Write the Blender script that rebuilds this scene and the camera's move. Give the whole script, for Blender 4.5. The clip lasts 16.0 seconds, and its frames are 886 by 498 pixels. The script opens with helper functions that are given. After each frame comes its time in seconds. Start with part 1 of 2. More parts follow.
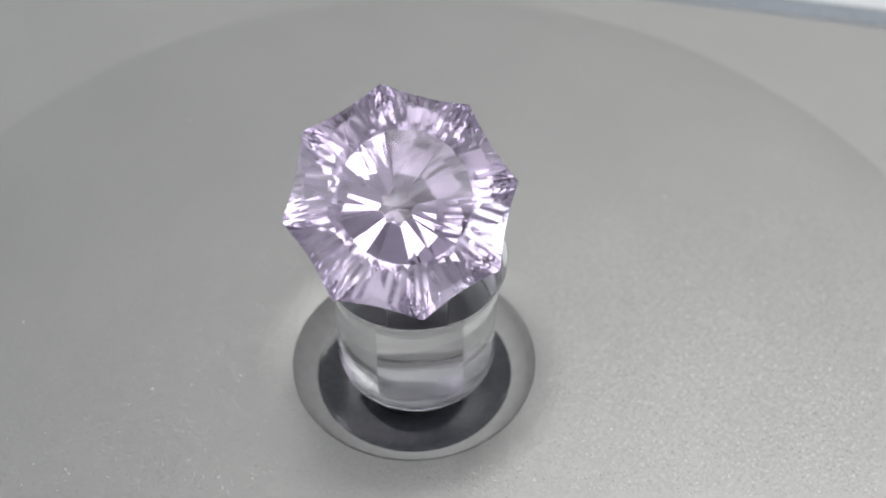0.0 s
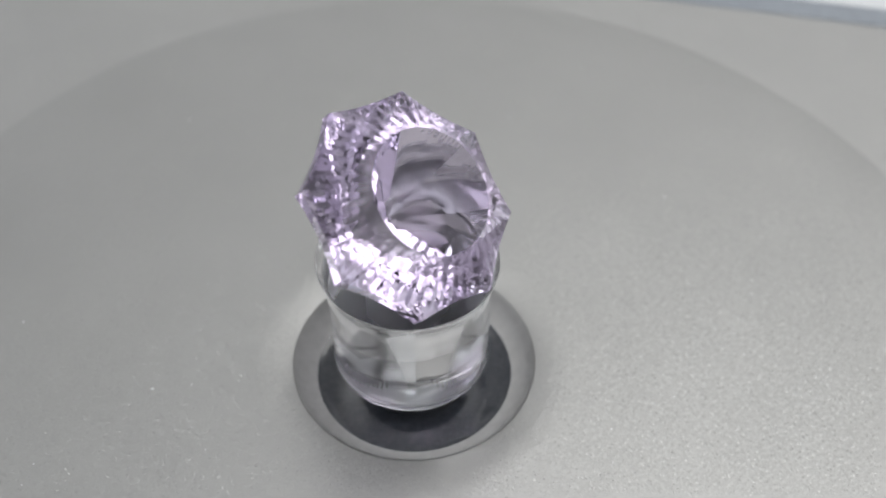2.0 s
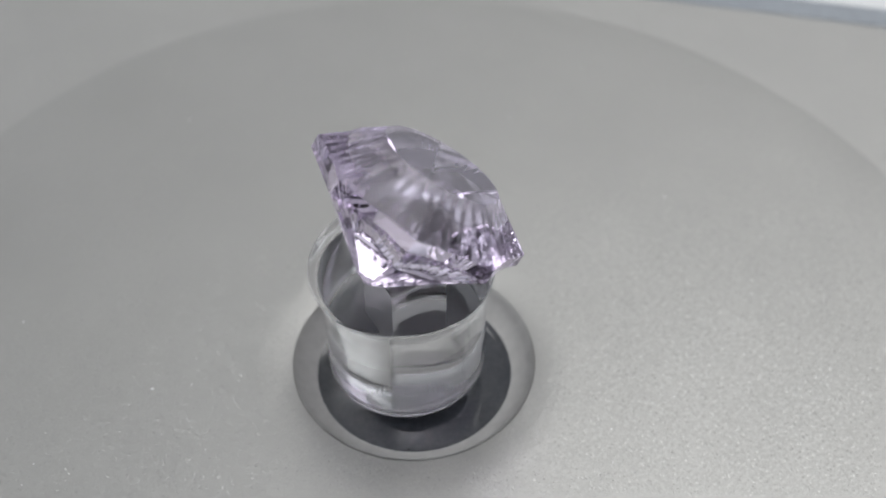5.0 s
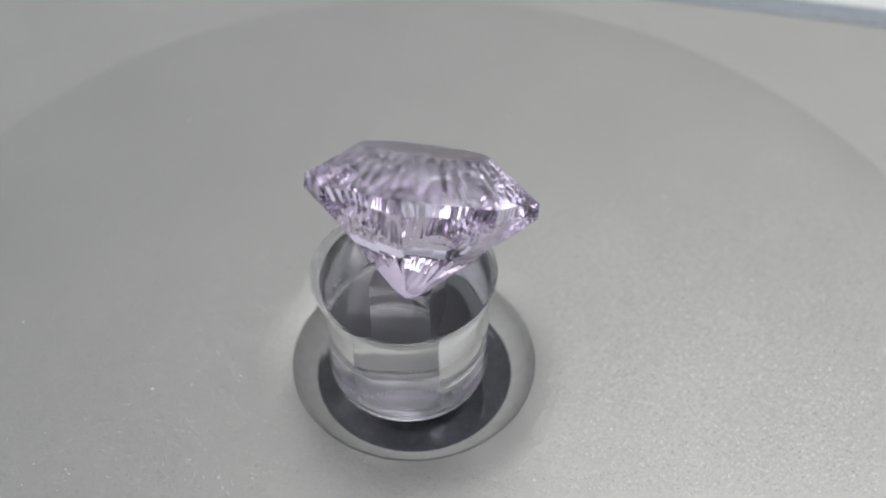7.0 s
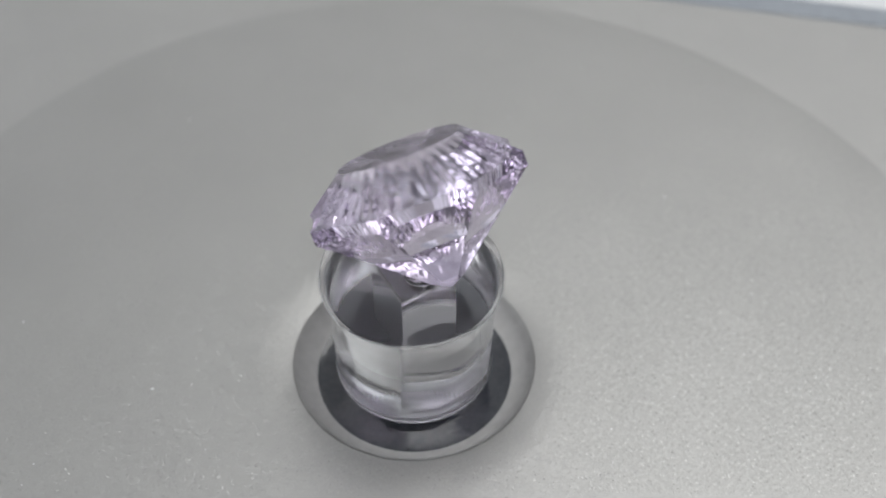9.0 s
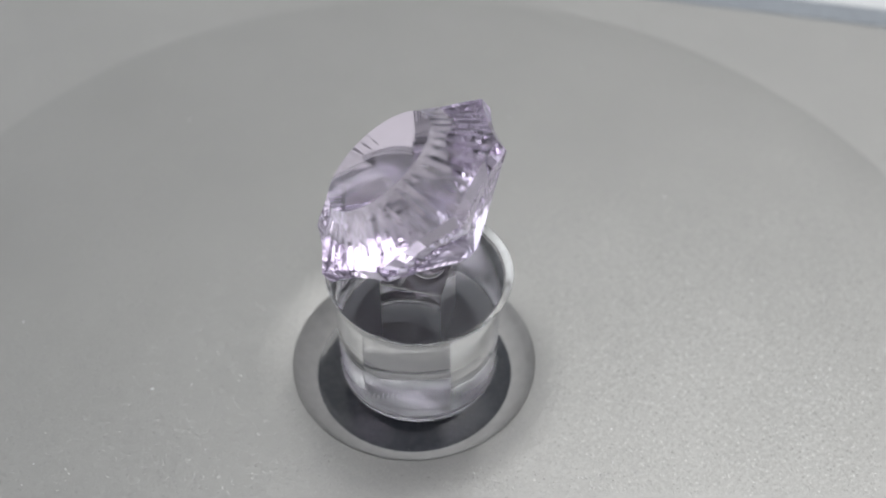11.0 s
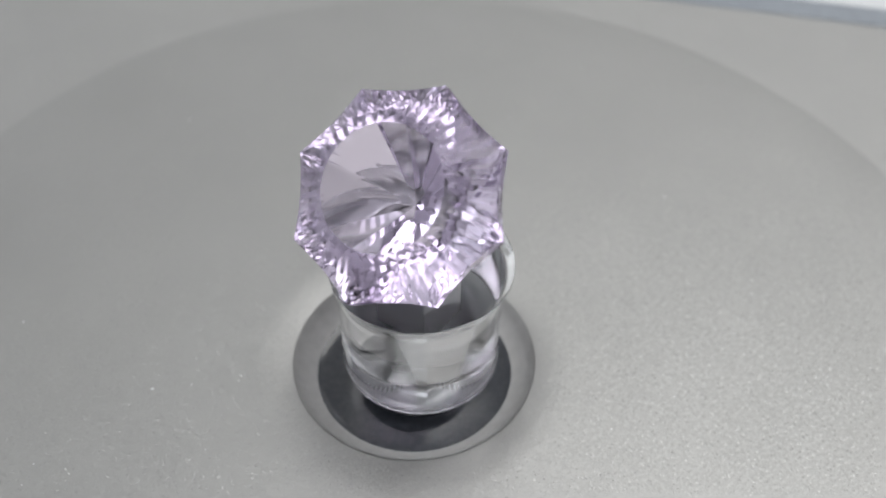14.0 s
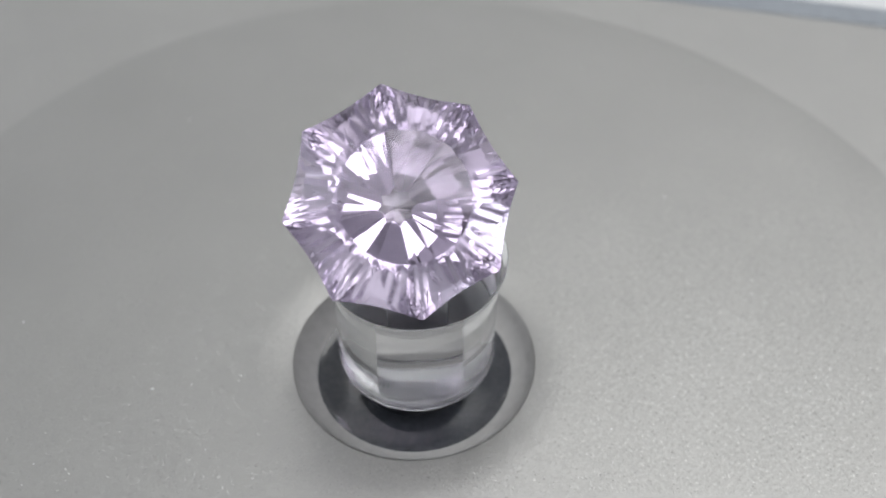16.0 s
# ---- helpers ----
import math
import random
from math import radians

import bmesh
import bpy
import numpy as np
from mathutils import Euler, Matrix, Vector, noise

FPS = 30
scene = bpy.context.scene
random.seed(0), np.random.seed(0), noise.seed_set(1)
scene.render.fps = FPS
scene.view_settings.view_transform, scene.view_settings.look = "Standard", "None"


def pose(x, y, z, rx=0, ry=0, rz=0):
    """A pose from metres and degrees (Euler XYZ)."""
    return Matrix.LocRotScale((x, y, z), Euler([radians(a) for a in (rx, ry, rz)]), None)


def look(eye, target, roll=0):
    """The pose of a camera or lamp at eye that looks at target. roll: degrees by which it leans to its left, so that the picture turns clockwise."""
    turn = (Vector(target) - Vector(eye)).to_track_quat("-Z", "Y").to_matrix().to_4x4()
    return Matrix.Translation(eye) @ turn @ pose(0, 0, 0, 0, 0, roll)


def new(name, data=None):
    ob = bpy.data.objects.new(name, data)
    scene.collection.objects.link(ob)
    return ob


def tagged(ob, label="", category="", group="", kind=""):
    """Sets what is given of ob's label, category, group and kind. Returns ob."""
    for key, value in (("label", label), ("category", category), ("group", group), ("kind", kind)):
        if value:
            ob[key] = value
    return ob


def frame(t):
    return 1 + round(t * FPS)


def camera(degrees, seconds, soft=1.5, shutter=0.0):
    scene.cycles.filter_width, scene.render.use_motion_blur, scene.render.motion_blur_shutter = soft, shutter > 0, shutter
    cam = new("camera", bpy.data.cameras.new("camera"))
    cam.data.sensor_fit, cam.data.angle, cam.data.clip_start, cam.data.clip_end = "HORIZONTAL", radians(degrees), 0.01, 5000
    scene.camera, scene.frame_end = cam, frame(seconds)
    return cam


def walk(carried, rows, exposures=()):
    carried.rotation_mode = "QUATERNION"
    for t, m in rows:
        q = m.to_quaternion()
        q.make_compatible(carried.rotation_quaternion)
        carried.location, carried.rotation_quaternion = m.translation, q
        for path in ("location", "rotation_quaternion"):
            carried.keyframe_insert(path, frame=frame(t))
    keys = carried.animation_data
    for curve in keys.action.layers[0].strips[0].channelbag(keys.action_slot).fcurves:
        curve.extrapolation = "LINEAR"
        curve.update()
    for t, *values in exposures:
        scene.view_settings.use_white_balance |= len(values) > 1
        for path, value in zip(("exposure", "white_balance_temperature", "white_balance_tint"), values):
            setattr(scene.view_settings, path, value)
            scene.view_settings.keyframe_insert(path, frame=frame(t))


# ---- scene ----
MM = 0.001
cam = camera(40.07, 16.0, 1.9)
cam.data.dof.use_dof = True
cam.data.dof.focus_distance = 0.095
cam.data.dof.aperture_fstop = 25.0
EYE = (0.0, -0.06426, 0.08521)
AIM = (0.00279, 0.00723, 0.00602)
walk(cam, [(0.0, look(EYE, AIM, 0.1)), (16.0, look(EYE, AIM, 0.1))], exposures=[(0.0, 0.23), (16.0, 0.23)])

# ---- world and lights: an indoor desk, an unseen ceiling panel, an added side fill ----
world = bpy.data.worlds.new("world")
world.use_nodes = True
scene.world = world
world.node_tree.nodes["Background"].inputs[0].default_value = (0.80, 0.84, 0.90, 1)
world.node_tree.nodes["Background"].inputs[1].default_value = 0.25


def area_lamp(name, eye, target, sx, sy, watts, colour):
    data = bpy.data.lights.new(name, "AREA")
    data.shape, data.size, data.size_y, data.energy, data.color = "RECTANGLE", sx, sy, watts, colour
    ob = new(name, data)
    ob.matrix_world = look(eye, target)
    return ob


area_lamp("ceiling_panel_light", (0.34, 0.02, 0.97), (0.34, 0.02, 0.0), 0.88, 1.25, 6.1, (1.0, 0.99, 0.98))
# fill added out of view on the west side to brighten the stone's facets
area_lamp("side_fill_light", (-0.785, 0.25, 0.33), (0, 0.25, 0.33), 0.80, 0.50, 2.1, (0.94, 0.97, 1.0))


# ---- materials ----
def material(name):
    m = bpy.data.materials.new(name)
    m.use_nodes = True
    nt = m.node_tree
    return m, nt, nt.nodes["Principled BSDF"]


def node(nt, kind, **inputs):
    n = nt.nodes.new(kind)
    for key, value in inputs.items():
        n.inputs[key.replace("_", " ")].default_value = value
    return n


def ramp(nt, source, stops):
    r = nt.nodes.new("ShaderNodeValToRGB")
    while len(r.color_ramp.elements) < len(stops):
        r.color_ramp.elements.new(0.5)
    for e, (at, v) in zip(r.color_ramp.elements, stops):
        e.position = at
        e.color = v if isinstance(v, tuple) else (v, v, v, 1)
    nt.links.new(source, r.inputs[0])
    return r.outputs[0]


def coords(nt):
    return nt.nodes.new("ShaderNodeTexCoord").outputs["Object"]


def metallic_paint(name, tone, flake=9500.0, rough=0.42):
    """Silver paint with fine metal flakes; a few of them tilt and catch the light."""
    m, nt, b = material(name)
    co = coords(nt)
    v = node(nt, "ShaderNodeTexVoronoi", Scale=flake)
    nt.links.new(co, v.inputs["Vector"])
    geo = nt.nodes.new("ShaderNodeNewGeometry")
    sep = nt.nodes.new("ShaderNodeSeparateColor")
    nt.links.new(v.outputs["Color"], sep.inputs[0])
    sparkle = ramp(nt, sep.outputs[2], [(0.89, 0.0), (0.985, 1.0)])
    tilt = ramp(nt, sparkle, [(0.0, 0.10), (1.0, 0.46)])
    sub = nt.nodes.new("ShaderNodeVectorMath")
    sub.operation = "SUBTRACT"
    sub.inputs[1].default_value = (0.5, 0.5, 0.5)
    nt.links.new(v.outputs["Color"], sub.inputs[0])
    mul = nt.nodes.new("ShaderNodeVectorMath")
    mul.operation = "SCALE"
    nt.links.new(tilt, mul.inputs["Scale"])
    nt.links.new(sub.outputs[0], mul.inputs[0])
    add = nt.nodes.new("ShaderNodeVectorMath")
    add.operation = "ADD"
    nt.links.new(geo.outputs["Normal"], add.inputs[0])
    nt.links.new(mul.outputs[0], add.inputs[1])
    nrm = nt.nodes.new("ShaderNodeVectorMath")
    nrm.operation = "NORMALIZE"
    nt.links.new(add.outputs[0], nrm.inputs[0])
    nt.links.new(nrm.outputs[0], b.inputs["Normal"])
    big = node(nt, "ShaderNodeTexNoise", Scale=60.0, Detail=5.0, Roughness=0.6)
    nt.links.new(co, big.inputs["Vector"])
    shade = ramp(nt, big.outputs["Fac"], [(0.3, tuple(c * 0.96 for c in tone) + (1,)), (0.7, tuple(c * 1.03 for c in tone) + (1,))])
    nt.links.new(shade, b.inputs["Base Color"])
    nt.links.new(ramp(nt, sparkle, [(0.0, rough), (1.0, 0.32)]), b.inputs["Roughness"])
    nt.links.new(ramp(nt, sparkle, [(0.0, 0.7), (1.0, 1.0)]), b.inputs["Metallic"])
    return m


def plain(name, tone, rough, metal=0.0, grain=900.0, depth=0.06, vary=0.1):
    m, nt, b = material(name)
    co = coords(nt)
    n = node(nt, "ShaderNodeTexNoise", Scale=grain, Detail=5.0, Roughness=0.65)
    nt.links.new(co, n.inputs["Vector"])
    nt.links.new(ramp(nt, n.outputs["Fac"], [(0.3, tuple(c * (1 - vary) for c in tone) + (1,)), (0.7, tuple(min(1, c * (1 + vary)) for c in tone) + (1,))]), b.inputs["Base Color"])
    n2 = node(nt, "ShaderNodeTexNoise", Scale=grain * 0.12, Detail=3.0)
    nt.links.new(co, n2.inputs["Vector"])
    nt.links.new(ramp(nt, n2.outputs["Fac"], [(0.3, rough * 0.8), (0.75, min(1, rough * 1.25))]), b.inputs["Roughness"])
    bump = node(nt, "ShaderNodeBump", Strength=depth, Distance=0.0001)
    nt.links.new(n.outputs["Fac"], bump.inputs["Height"])
    nt.links.new(bump.outputs[0], b.inputs["Normal"])
    b.inputs["Metallic"].default_value = metal
    return m


def clear(name, tone, ior, rough=0.0, ripple=0.0, scale=300.0):
    m = bpy.data.materials.new(name)
    m.use_nodes = True
    nt = m.node_tree
    nt.nodes.remove(nt.nodes["Principled BSDF"])
    g = node(nt, "ShaderNodeBsdfGlass", Roughness=rough, IOR=ior)
    g.inputs["Color"].default_value = (*tone, 1)
    nt.links.new(g.outputs[0], nt.nodes["Material Output"].inputs["Surface"])
    if ripple:
        n = node(nt, "ShaderNodeTexNoise", Scale=scale, Detail=2.0)
        nt.links.new(coords(nt), n.inputs["Vector"])
        bump = node(nt, "ShaderNodeBump", Strength=ripple, Distance=0.0003)
        nt.links.new(n.outputs["Fac"], bump.inputs["Height"])
        nt.links.new(bump.outputs[0], g.inputs["Normal"])
    return m


SILVER = metallic_paint("silver_flake_paint", (0.43, 0.43, 0.42))
SILVER_EDGE = metallic_paint("silver_housing_paint", (0.47, 0.47, 0.46), 9500.0, 0.45)
RECESS = plain("grey_satin_plastic", (0.46, 0.46, 0.455), 0.5, 0.0)
SPINDLE = plain("satin_black_plastic", (0.022, 0.025, 0.031), 0.38, 0.0, 1500.0, 0.02, 0.3)
BLACK = plain("glossy_black_plastic", (0.038, 0.042, 0.051), 0.07, 0.0, 1500.0, 0.02, 0.3)
SPINDLE.node_tree.nodes["Principled BSDF"].inputs["Specular IOR Level"].default_value = 0.25
BLACK.node_tree.nodes["Principled BSDF"].inputs["Specular IOR Level"].default_value = 1.0
TRIM = plain("blue_grey_plastic", (0.30, 0.33, 0.37), 0.45)
WHITE = plain("white_laminate", (0.80, 0.82, 0.84), 0.5, 0.0, 60.0, 0.02, 0.03)
WALL = plain("white_wall_paint", (0.76, 0.765, 0.77), 0.9, 0.0, 8.0, 0.05, 0.06)
# darker copy of the wall colour, so stone and stand reflect dark areas
WALL_GREY = plain("grey_reflected_wall", (0.46, 0.46, 0.47), 0.9, 0.0, 8.0, 0.05, 0.06)
ACRYLIC = clear("clear_acrylic", (0.990, 0.990, 0.993), 1.49, 0.0, 0.06, 220.0)
SAWN = clear("sawn_acrylic", (0.88, 0.89, 0.91), 1.49, 0.45)
PUTTY = clear("clear_putty", (0.98, 0.975, 0.985), 1.45, 0.02, 0.1, 900.0)
AMETHYST = clear("pale_lilac_quartz", (0.961, 0.923, 1.0), 1.55)


# ---- mesh helpers ----
def part(name, bm, mat, parent=None, label=""):
    bmesh.ops.recalc_face_normals(bm, faces=bm.faces) if parent is None else None
    me = bpy.data.meshes.new(name)
    bm.to_mesh(me)
    bm.free()
    me.materials.append(mat)
    ob = new(name, me)
    if parent is not None:
        ob.parent = parent
    if label:
        ob["label"] = label
    return ob


def thing(name, label, category, kind="", group=""):
    return tagged(new(name), label, category, group, kind)


def ring(bm, pts):
    return [bm.verts.new(p) for p in pts]


def circle(r, z, n=128, cx=0.0, cy=0.0):
    return [(cx + r * math.cos(2 * math.pi * i / n), cy + r * math.sin(2 * math.pi * i / n), z) for i in range(n)]


def skin(bm, a, b, smooth=True):
    """Faces between two rings; outward when a is below b and both run counterclockwise."""
    n = len(a)
    for i in range(n):
        f = bm.faces.new((a[i], a[(i + 1) % n], b[(i + 1) % n], b[i]))
        f.smooth = smooth


def lathe(profile, n=128, cx=0.0, cy=0.0, cap_first=False, cap_last=False):
    bm = bmesh.new()
    rings = [ring(bm, circle(r * MM, z * MM, n, cx * MM, cy * MM)) for r, z in profile]
    for a, b in zip(rings, rings[1:]):
        skin(bm, a, b)
    if cap_first:
        bm.faces.new(list(reversed(rings[0])))
    if cap_last:
        bm.faces.new(rings[-1])
    return bm


def block(bm, lo, hi, bevel=0.0, segments=2):
    m = Matrix.LocRotScale([(a + b) / 2 for a, b in zip(lo, hi)], None, [b - a for a, b in zip(lo, hi)])
    made = bmesh.ops.create_cube(bm, size=1.0, matrix=m)
    if bevel:
        edges = list({e for v in made["verts"] for e in v.link_edges})
        bmesh.ops.bevel(bm, geom=edges, offset=bevel, segments=segments, affect="EDGES", profile=0.5)
    return bm


# ---- the room around the desk ----
def room():
    for name, lo, hi in (
        ("floor", (-0.8, -0.8, -0.85), (0.8, 0.8, -0.75)),
        ("ceiling", (-0.8, -0.8, 1.0), (0.8, 0.8, 1.06)),
        ("wall_north", (-0.8, 0.8, -0.85), (0.8, 0.9, 1.06)),
        ("wall_south", (-0.8, -0.9, -0.85), (0.8, -0.8, 1.06)),
        ("wall_east", (0.8, -0.9, -0.85), (0.9, 0.9, 1.06)),
        ("wall_west", (-0.9, -0.9, -0.85), (-0.8, 0.9, 1.06)),
    ):
        # these unseen sides are greyed only to shape the reflections
        grey = name in ("wall_east", "wall_south", "floor")
        ob = part(name, block(bmesh.new(), lo, hi), WALL_GREY if grey else WALL)
        tagged(ob, "plain matt room surface out of view, greyed to darken reflections" if grey else "plain matt white room surface around the desk", name.split("_")[0], "", "structure")


DECK = -0.11      # top of the housing round the disc, mm
TURN_LINE = math.atan2(45.0 - 52.3, 55.0 - 25.5)   # direction of the housing's far edge


def window():
    """Frame added out of view round the side fill light; not a known window."""
    w = thing("side_fill_frame", "white frame added round the unseen side fill light", "window", "structure")
    for y0, y1, z0, z1 in ((-0.19, 0.69, 0.04, 0.075), (-0.19, 0.69, 0.585, 0.62), (-0.19, -0.155, 0.075, 0.585), (0.655, 0.69, 0.075, 0.585)):
        part("frame_bar", block(bmesh.new(), (-0.797, y0, z0), (-0.772, y1, z1), 0.003), WHITE, w)


def desk():
    top = part("desk_top", block(bmesh.new(), (-0.5, -0.4, -0.045), (0.5, 0.6, -0.020), 0.002), WHITE)
    tagged(top, "white laminate desk top under the turntable", "desk", "", "structure")


def turntable():
    t = thing("turntable", "silver flake-painted turntable with round top plate and dark recess", "turntable")
    # housing with a straight far edge, slightly turned against the view
    # with a round opening for the plate
    bm = bmesh.new()
    c, d = math.cos(TURN_LINE), math.sin(TURN_LINE)
    far, near, side = 0.0, -0.150, 0.105

    def deck_ring(inset, z):
        """Points where rays from the disc's axis meet the housing's outline."""
        pts = []
        for i in range(192):
            a = 2 * math.pi * i / 192
            ux, uy = math.cos(a) * c + math.sin(a) * d, -math.cos(a) * d + math.sin(a) * c
            ox, oy = -0.0392 * c - 0.0490 * d, 0.0392 * d - 0.0490 * c
            ways = []
            if uy > 1e-9: ways.append((far - inset - oy) / uy)
            if uy < -1e-9: ways.append((near + inset - oy) / uy)
            if ux > 1e-9: ways.append((side - inset - ox) / ux)
            if ux < -1e-9: ways.append((-side - 0.08 + inset - ox) / ux)
            k = min(ways)
            pts.append((k * math.cos(a), k * math.sin(a), z))
        return ring(bm, pts)

    rings = [deck_ring(0, -0.0200), deck_ring(0, DECK * MM - 0.0006), deck_ring(0.0002, DECK * MM - 0.0002), deck_ring(0.0007, DECK * MM), ring(bm, circle(0.0512, DECK * MM, 192)), ring(bm, circle(0.0512, -0.0015, 192))]
    for a, b in zip(rings, rings[1:]):
        skin(bm, a, b, False)
    part("housing", bm, SILVER_EDGE, t, "silver painted housing")
    bm = bmesh.new()
    block(bm, (-side - 0.08, 0.00005, -0.020), (side, 0.0038, (DECK - 0.25) * MM), 0.0007, 3)
    ob = part("edge_trim", bm, TRIM, t, "blue-grey plastic edge strip")
    ob.matrix_basis = Matrix.Translation((0.0392, 0.0490, 0)) @ Matrix.Rotation(TURN_LINE, 4, "Z")
    # round top plate with a rounded rim and a round opening
    prof = [(10.65, -0.9), (10.43, -0.25), (10.48, -0.06), (10.63, 0.0), (14.0, 0.0), (24.0, 0.0), (36.0, 0.0), (46.0, 0.0), (48.5, -0.02), (50.5, -0.06), (51.8, -0.10), (52.4, -0.13), (52.4, -1.1)]
    bm = lathe(list(reversed(prof)), 192)
    part("top_plate", bm, SILVER, t)
    # sloped wall of the recess, then its glossy floor
    wall = [(8.55, -1.80), (8.8, -1.72), (9.2, -1.50), (9.6, -1.20), (9.95, -0.82), (10.2, -0.44), (10.35, -0.16), (10.45, -0.04)]
    part("recess_wall", lathe(wall, 128), RECESS, t, "grey satin sloped recess wall").data.flip_normals()
    part("recess_floor", lathe([(4.2, -1.93), (7.0, -1.93), (7.5, -1.925), (8.0, -1.90), (8.3, -1.862), (8.56, -1.80)], 128), BLACK, t, "glossy black recess floor").data.flip_normals()
    return t


def spindle():
    bm = lathe([(4.9, -1.9), (4.9, -1.2), (4.9, 0.30), (4.85, 0.45), (4.7, 0.492), (1.0, 0.492)], 96, cap_last=True)
    return tagged(part("turntable_spindle", bm, SPINDLE), "round satin black spindle in the turntable's recess", "spindle")


# ---- the clear stand ----
ECX, ECY = 0.27, 0.58
RIM_Z = 12.30
SQ, SQ_TURN, SQ_X, SQ_Y, SQ_TOP = 2.48, 0.105, 0.11, 0.63, 12.45


def square(s, z, n=96, power=200.0):
    """Points of a square by angle, counterclockwise, corners among them."""
    out = []
    for i in range(n):
        a = 2 * math.pi * i / n
        p, q = abs(math.cos(a)), abs(math.sin(a))
        k = s / (max(p, q) * (1 + (min(p, q) / max(p, q)) ** power) ** (1 / power))
        x, y = k * math.cos(a), k * math.sin(a)
        c, d = math.cos(SQ_TURN), math.sin(SQ_TURN)
        out.append(((SQ_X + c * x - d * y) * MM, (SQ_Y + d * x + c * y) * MM, z * MM))
    return out


LIP_SIDE = math.radians(68.0)    # the side of the rim that swells outwards


def swell(a):
    d = abs((a - LIP_SIDE + math.pi) % (2 * math.pi) - math.pi)
    k = max(0.0, min(1.0, (math.radians(100) - d) / math.radians(60)))
    return k * k * (3 - 2 * k)


def stand():
    s = thing("display_stand", "clear acrylic round stand with a square socket and post", "display stand")
    n = 96
    bm = bmesh.new()

    def c(r, z, more=0.0):
        pts = []
        for i in range(n):
            a = 2 * math.pi * i / n
            q = r + more * swell(a)
            pts.append(((ECX + q * math.cos(a)) * MM, (ECY + q * math.sin(a)) * MM, z * MM))
        return ring(bm, pts)

    rings = [c(6.50, 0.50), c(6.66, 0.58), c(6.71, 0.72), c(6.71, 1.10), c(6.54, 1.17), c(6.54, 1.27), c(6.66, 1.36), c(6.84, 10.4), c(6.92, 11.0, 0.02), c(7.08, 11.5, 0.12), c(7.24, 11.85, 0.26), c(7.32, 12.02, 0.33), c(7.35, 12.12, 0.38), c(7.35, 12.21, 0.36), c(7.31, 12.27, 0.22), c(7.24, 12.30, 0.06), c(7.14, 12.30)]
    for a, b in zip(rings, rings[1:]):
        skin(bm, a, b)
    hole_top = ring(bm, square(SQ + 0.03, 12.30, n))
    skin(bm, rings[-1], hole_top, False)
    hole_low = ring(bm, square(SQ + 0.03, 0.50, n))
    skin(bm, hole_top, hole_low, False)
    skin(bm, hole_low, rings[0], False)
    for f in bm.faces:
        f.material_index = 1 if all(v.co.z < 0.55 * MM for v in f.verts) else 0
    body = part("cylinder", bm, ACRYLIC, s, "clear acrylic cylinder with a rounded rim")
    body.data.materials.append(SAWN)
    bm = bmesh.new()
    low, foot, mid, top, cap = (ring(bm, square(q, z, n, 60.0)) for q, z in ((SQ - 0.08, 0.50), (SQ, 0.60), (SQ, SQ_TOP - 0.10), (SQ - 0.04, SQ_TOP - 0.03), (SQ - 0.10, SQ_TOP)))
    bm.faces.new(list(reversed(low)))
    for a, b in zip((low, foot, mid, top), (foot, mid, top, cap)):
        skin(bm, a, b, False)
    bm.faces.new(cap)
    for f in bm.faces:
        f.material_index = 1 if all(v.co.z < 0.55 * MM for v in f.verts) else 0
    post = part("square_post", bm, ACRYLIC, s, "clear square acrylic post")
    post.data.materials.append(SAWN)
    return s


# ---- the gemstone ----
GEM_R = 9.0
GEM_C = Vector((-0.652, -0.566, 20.043))
GEM_AXIS = Vector((0.0978, -0.615, 0.7824)).normalized()
GEM_V0 = (Vector((-2.013, 6.35, 25.65)) - GEM_C).normalized()
GEM_M = Matrix((GEM_V0, GEM_AXIS.cross(GEM_V0), GEM_AXIS)).transposed()


def outline(a):
    """Radius of the eight-pointed outline with hollowed sides, as a share of the point radius."""
    phi = (a % (math.pi / 4)) - math.pi / 8
    return math.cos(math.pi / 8) / math.cos(phi) - 0.028 * (1 - (phi / (math.pi / 8)) ** 2)


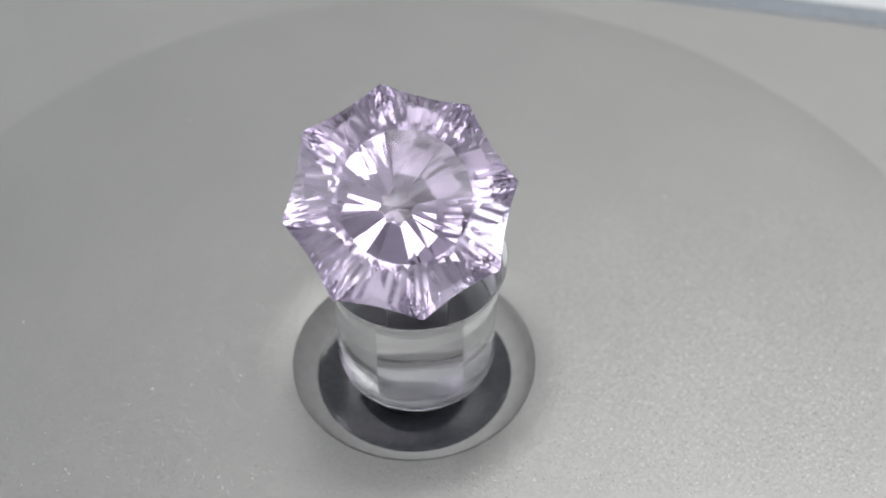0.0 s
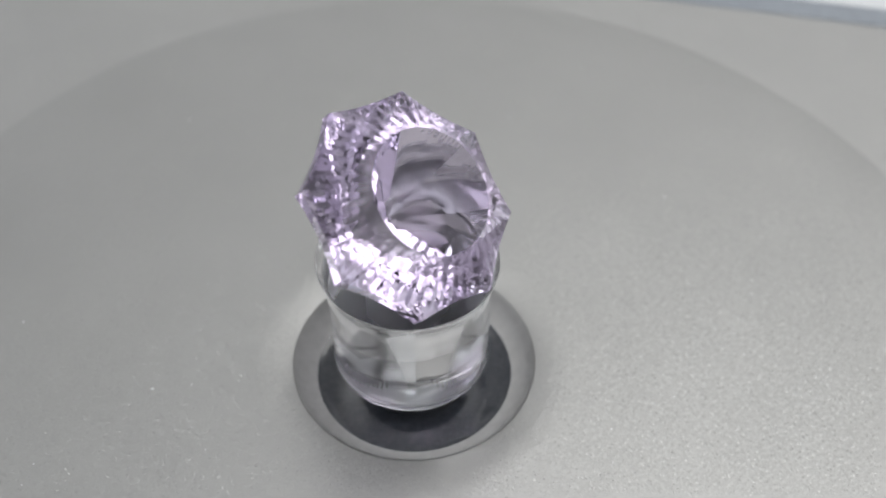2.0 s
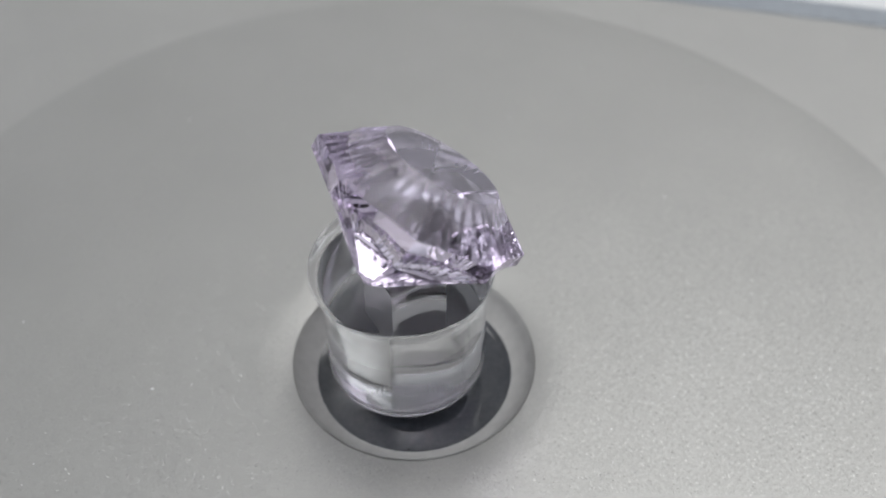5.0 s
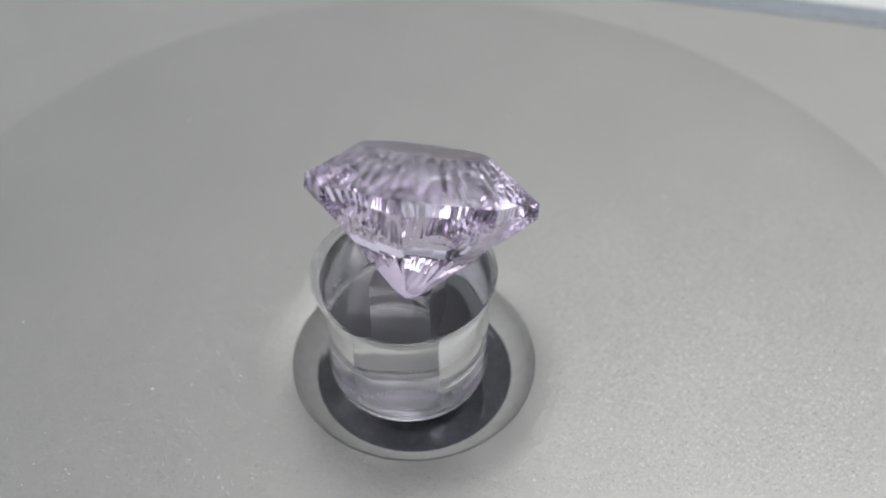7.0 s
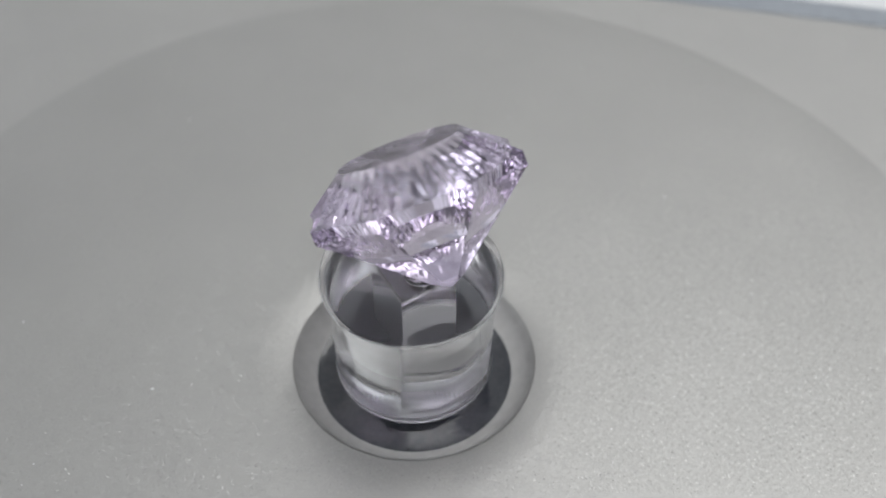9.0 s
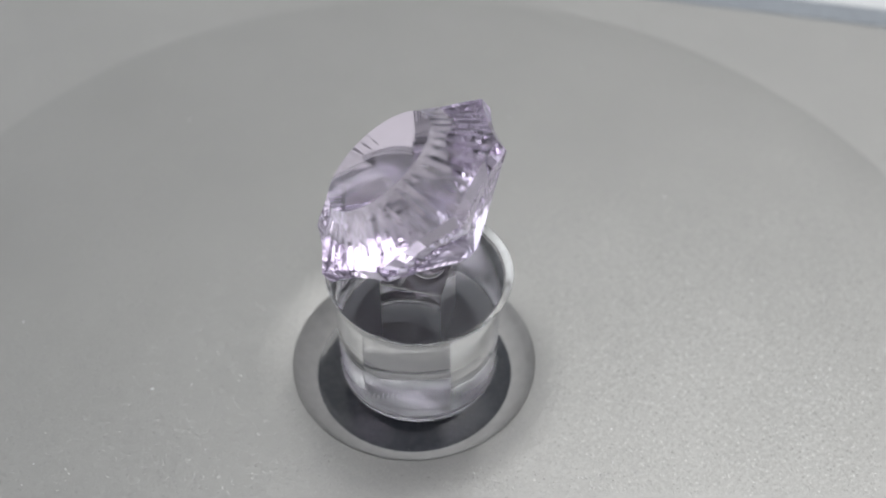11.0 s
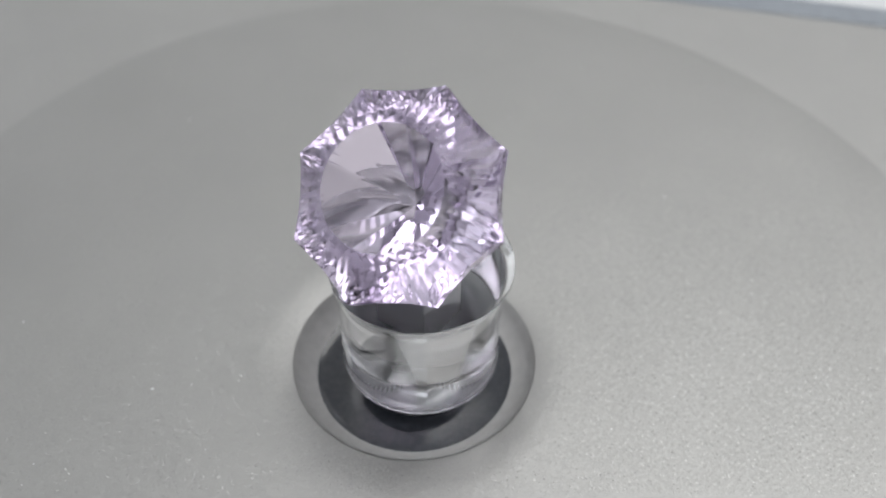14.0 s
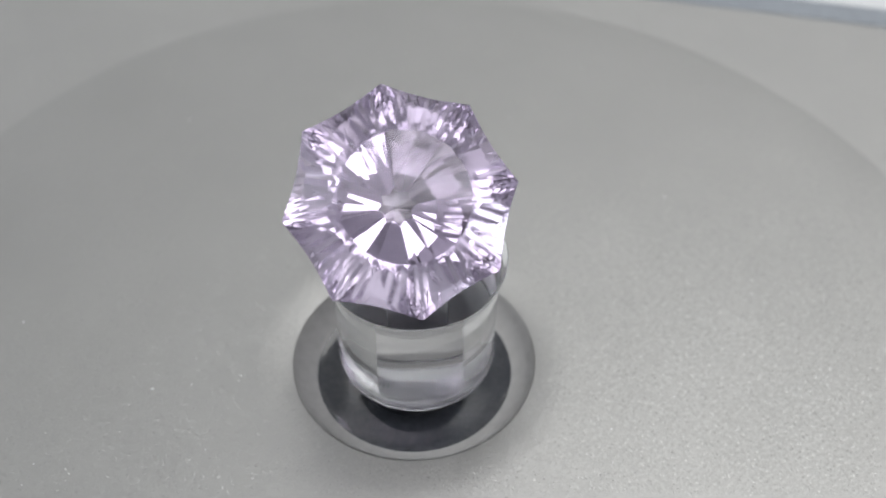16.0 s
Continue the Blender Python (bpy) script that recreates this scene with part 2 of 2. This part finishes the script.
def gem():
    g = thing("gemstone", "pale lilac faceted amethyst with eight-pointed outline, tilted on its stand", "gemstone")
    depth, low, high, table_z, table_r = 8.25, -0.70, 0.40, 3.30, 0.575
    steep, blunt, bend, reach, cut_depth, cols = 0.966, 0.62, 0.06, 8.70, 0.04, 16
    rnd = random.Random(7)
    c8, s8 = math.cos(math.pi / 8), math.sin(math.pi / 8)
    corner_y = GEM_R * s8
    arch_x, ridge_x = 6.4, 5.1

    def place(b, x, y, z):
        """World point from a sector's middle direction b and the place along and across it."""
        return (GEM_C + GEM_M @ Vector((x * math.cos(b) - y * math.sin(b), x * math.sin(b) + y * math.cos(b), z))) * MM

    def rim_angle(y):
        """Angle from the middle of a side at which the outline lies y across it."""
        lo, hi = -math.pi / 8, math.pi / 8
        for _ in range(40):
            m = (lo + hi) / 2
            if GEM_R * outline(m + math.pi / 8) * math.sin(m) < y:
                lo = m
            else:
                hi = m
        return lo

    # pavilion: eight kites round the tip, sixteen long facets with arched ends under the hollowed sides,
    # and above them a band of short sharp grooves up to the girdle
    bm = bmesh.new()
    near = (reach - depth) / (steep - blunt * c8)
    wide = (reach - depth) / (steep * c8 + bend * s8 - blunt)
    tip = bm.verts.new(place(0, 0, 0, -depth))
    inner, outer, foot, rim, rim_flat = [], [], [], [], []
    for j in range(8):
        b = (j + 0.5) * math.pi / 4
        lean, fold = steep + rnd.uniform(-0.012, 0.012), bend + rnd.uniform(-0.04, 0.04)
        inner.append(bm.verts.new(place(b, near, 0, -reach + lean * near)))
        outer.append(bm.verts.new(place(b - math.pi / 8, wide, 0, -depth + blunt * wide)))
        for k in range(cols):
            w = 2 * k / cols - 1
            q = cut_depth * rnd.uniform(0.6, 1.25) if k % 2 else 0.0
            y = corner_y * w
            a = rim_angle(y) if k else -math.pi / 8
            x = GEM_R * outline(a + math.pi / 8) * math.cos(a)
            rim_flat.append((b, x, y, low + 0.2 * (1 - w * w) + q))
            rim.append(bm.verts.new(place(*rim_flat[-1])))
            x = arch_x + (ridge_x - arch_x) * w * w - 2.5 * q
            y = ridge_x * math.tan(math.pi / 8) * w
            foot.append(bm.verts.new(place(b, x, y, -reach + lean * x + fold * abs(y))))
    n = len(rim)
    low_face = None
    for j in range(8):
        k = (j + 1) % 8
        bm.faces.new((tip, inner[j - 1], outer[j], inner[j]))
        ends = [foot[(cols * j + i) % n] for i in range(cols + 1)]
        for f in (bm.faces.new([inner[j], outer[j]] + ends[:cols // 2 + 1]), bm.faces.new([inner[j]] + ends[cols // 2:] + [outer[k]])):
            f.normal_update()
            if low_face is None or abs(f.normal.z) > abs(low_face[1].z):
                low_face = (f.calc_center_median(), f.normal.copy())
        for i in range(cols):
            p, q = cols * j + i, (cols * j + i + 1) % n
            bm.faces.new((foot[p], rim[p], rim[q], foot[q]))
    bmesh.ops.recalc_face_normals(bm, faces=bm.faces)
    if sum((f.normal.dot(GEM_AXIS) * f.calc_area() for f in bm.faces)) > 0:
        bmesh.ops.reverse_faces(bm, faces=bm.faces)
    part("pavilion", bm, AMETHYST, g, "lilac underside with long flat facets and short grooves")

    # crown: in each of the eight sectors sharp grooves run side by side and meet in chevrons at the points
    fine, pitch = 1024, 0.92
    cuts = [[rnd.uniform(0.7, 1.25) for _ in range(12)] for _ in range(8)]

    def crown_ring(share, z, round_, down=0.0):
        pts = []
        for i in range(fine):
            a = 2 * math.pi * i / fine
            r = GEM_R * share * (outline(a) * (1 - round_) + round_ * 0.95)
            side = r * math.sin((a % (math.pi / 4)) - math.pi / 8) / pitch + 6.0
            q = cuts[i * 8 // fine][int(side)] * (1 - abs(2 * (side % 1.0) - 1))
            pts.append(place(a, r, 0, z - down * q))
        return pts

    tiers = [crown_ring(1.0, high, 0.0), crown_ring(0.94, high + 0.52, 0.08, 0.10), crown_ring(0.66, table_z - 0.58, 0.80, 0.10), crown_ring(table_r, table_z, 1.0)]
    bm = bmesh.new()
    girdle_low = []
    for p, q in zip(rim_flat, rim_flat[1:] + rim_flat[:1]):
        girdle_low += [place(*p).lerp(place(*q), k / 8) for k in range(8)]
    skin(bm, ring(bm, girdle_low), ring(bm, tiers[0]), False)
    part("girdle", bm, AMETHYST, g)
    bm = bmesh.new()
    rings = [ring(bm, l) for l in tiers]
    for p, q in zip(rings, rings[1:]):
        skin(bm, p, q, False)
    part("crown", bm, AMETHYST, g, "lilac crown with sharp parallel grooves")
    bm = bmesh.new()
    bm.faces.new(ring(bm, tiers[-1]))
    part("table_facet", bm, AMETHYST, g, "flat round polished table")
    return g, low_face


def putty(spot, normal):
    """Thin clear pad between the post and the facet that faces down on it."""
    bm = bmesh.new()
    rings = []
    for low, s in ((True, 1.35), (True, 1.4), (False, 1.4)):
        pts = []
        for i in range(32):
            a = 2 * math.pi * i / 32
            x, y = (SQ_X - 0.3 + s * math.cos(a)) * MM, (SQ_Y + 0.7 + s * math.sin(a)) * MM
            top = spot.z - ((x - spot.x) * normal.x + (y - spot.y) * normal.y) / normal.z
            pts.append((x, y, (SQ_TOP + 0.004 + 0.05 * len(rings)) * MM if low else top - 0.02 * MM))
        rings.append(ring(bm, pts))
    bm.faces.new(list(reversed(rings[0])))
    for a, b in zip(rings, rings[1:]):
        skin(bm, a, b)
    bm.faces.new(rings[-1])
    return tagged(part("mounting_putty", bm, PUTTY), "clear mounting putty between stone and post", "putty")


def dust():
    """A few pale specks of dust on the plate."""
    rnd = random.Random(3)
    spots = [(-34.9, 5.2, 0.16), (-22.5, -2.6, 0.18), (25.1, 18.7, 0.16), (-22.8, 31.9, 0.14), (10.6, 31.1, 0.12), (-19.2, -2.2, 0.13), (-31.2, -9.7, 0.1), (28.6, 1.6, 0.1)]
    spots += [(rnd.uniform(-34, 36), rnd.uniform(-17, 10), rnd.uniform(0.04, 0.09)) for _ in range(40)]
    bm = bmesh.new()
    for x, y, r in spots:
        if math.hypot(x, y) < 12:
            continue
        m = Matrix.Translation((x * MM, y * MM, r * 0.2 * MM)) @ Matrix.Rotation(rnd.uniform(0, 3), 4, "Z") @ Matrix.Diagonal((r * MM * rnd.uniform(0.5, 1), r * MM * rnd.uniform(0.3, 0.8), r * 0.4 * MM, 1))
        bmesh.ops.create_icosphere(bm, subdivisions=1, radius=1.0, matrix=m)
    return tagged(part("dust", bm, WHITE), "pale specks of dust lying on the silver plate", "dust", "", "stuff")


room()
window()
desk()
turntable_thing = turntable()
dust()
spindle_thing = spindle()
stand_thing = stand()
gem_thing, low_facet = gem()
putty_thing = putty(*low_facet)


def motions():
    rows = [(0.5 * k, pose(0, 0, 0, 0, 0, 11.25 * k)) for k in range(33)]
    for ob in (spindle_thing, stand_thing, gem_thing, putty_thing):
        walk(ob, rows)


motions()
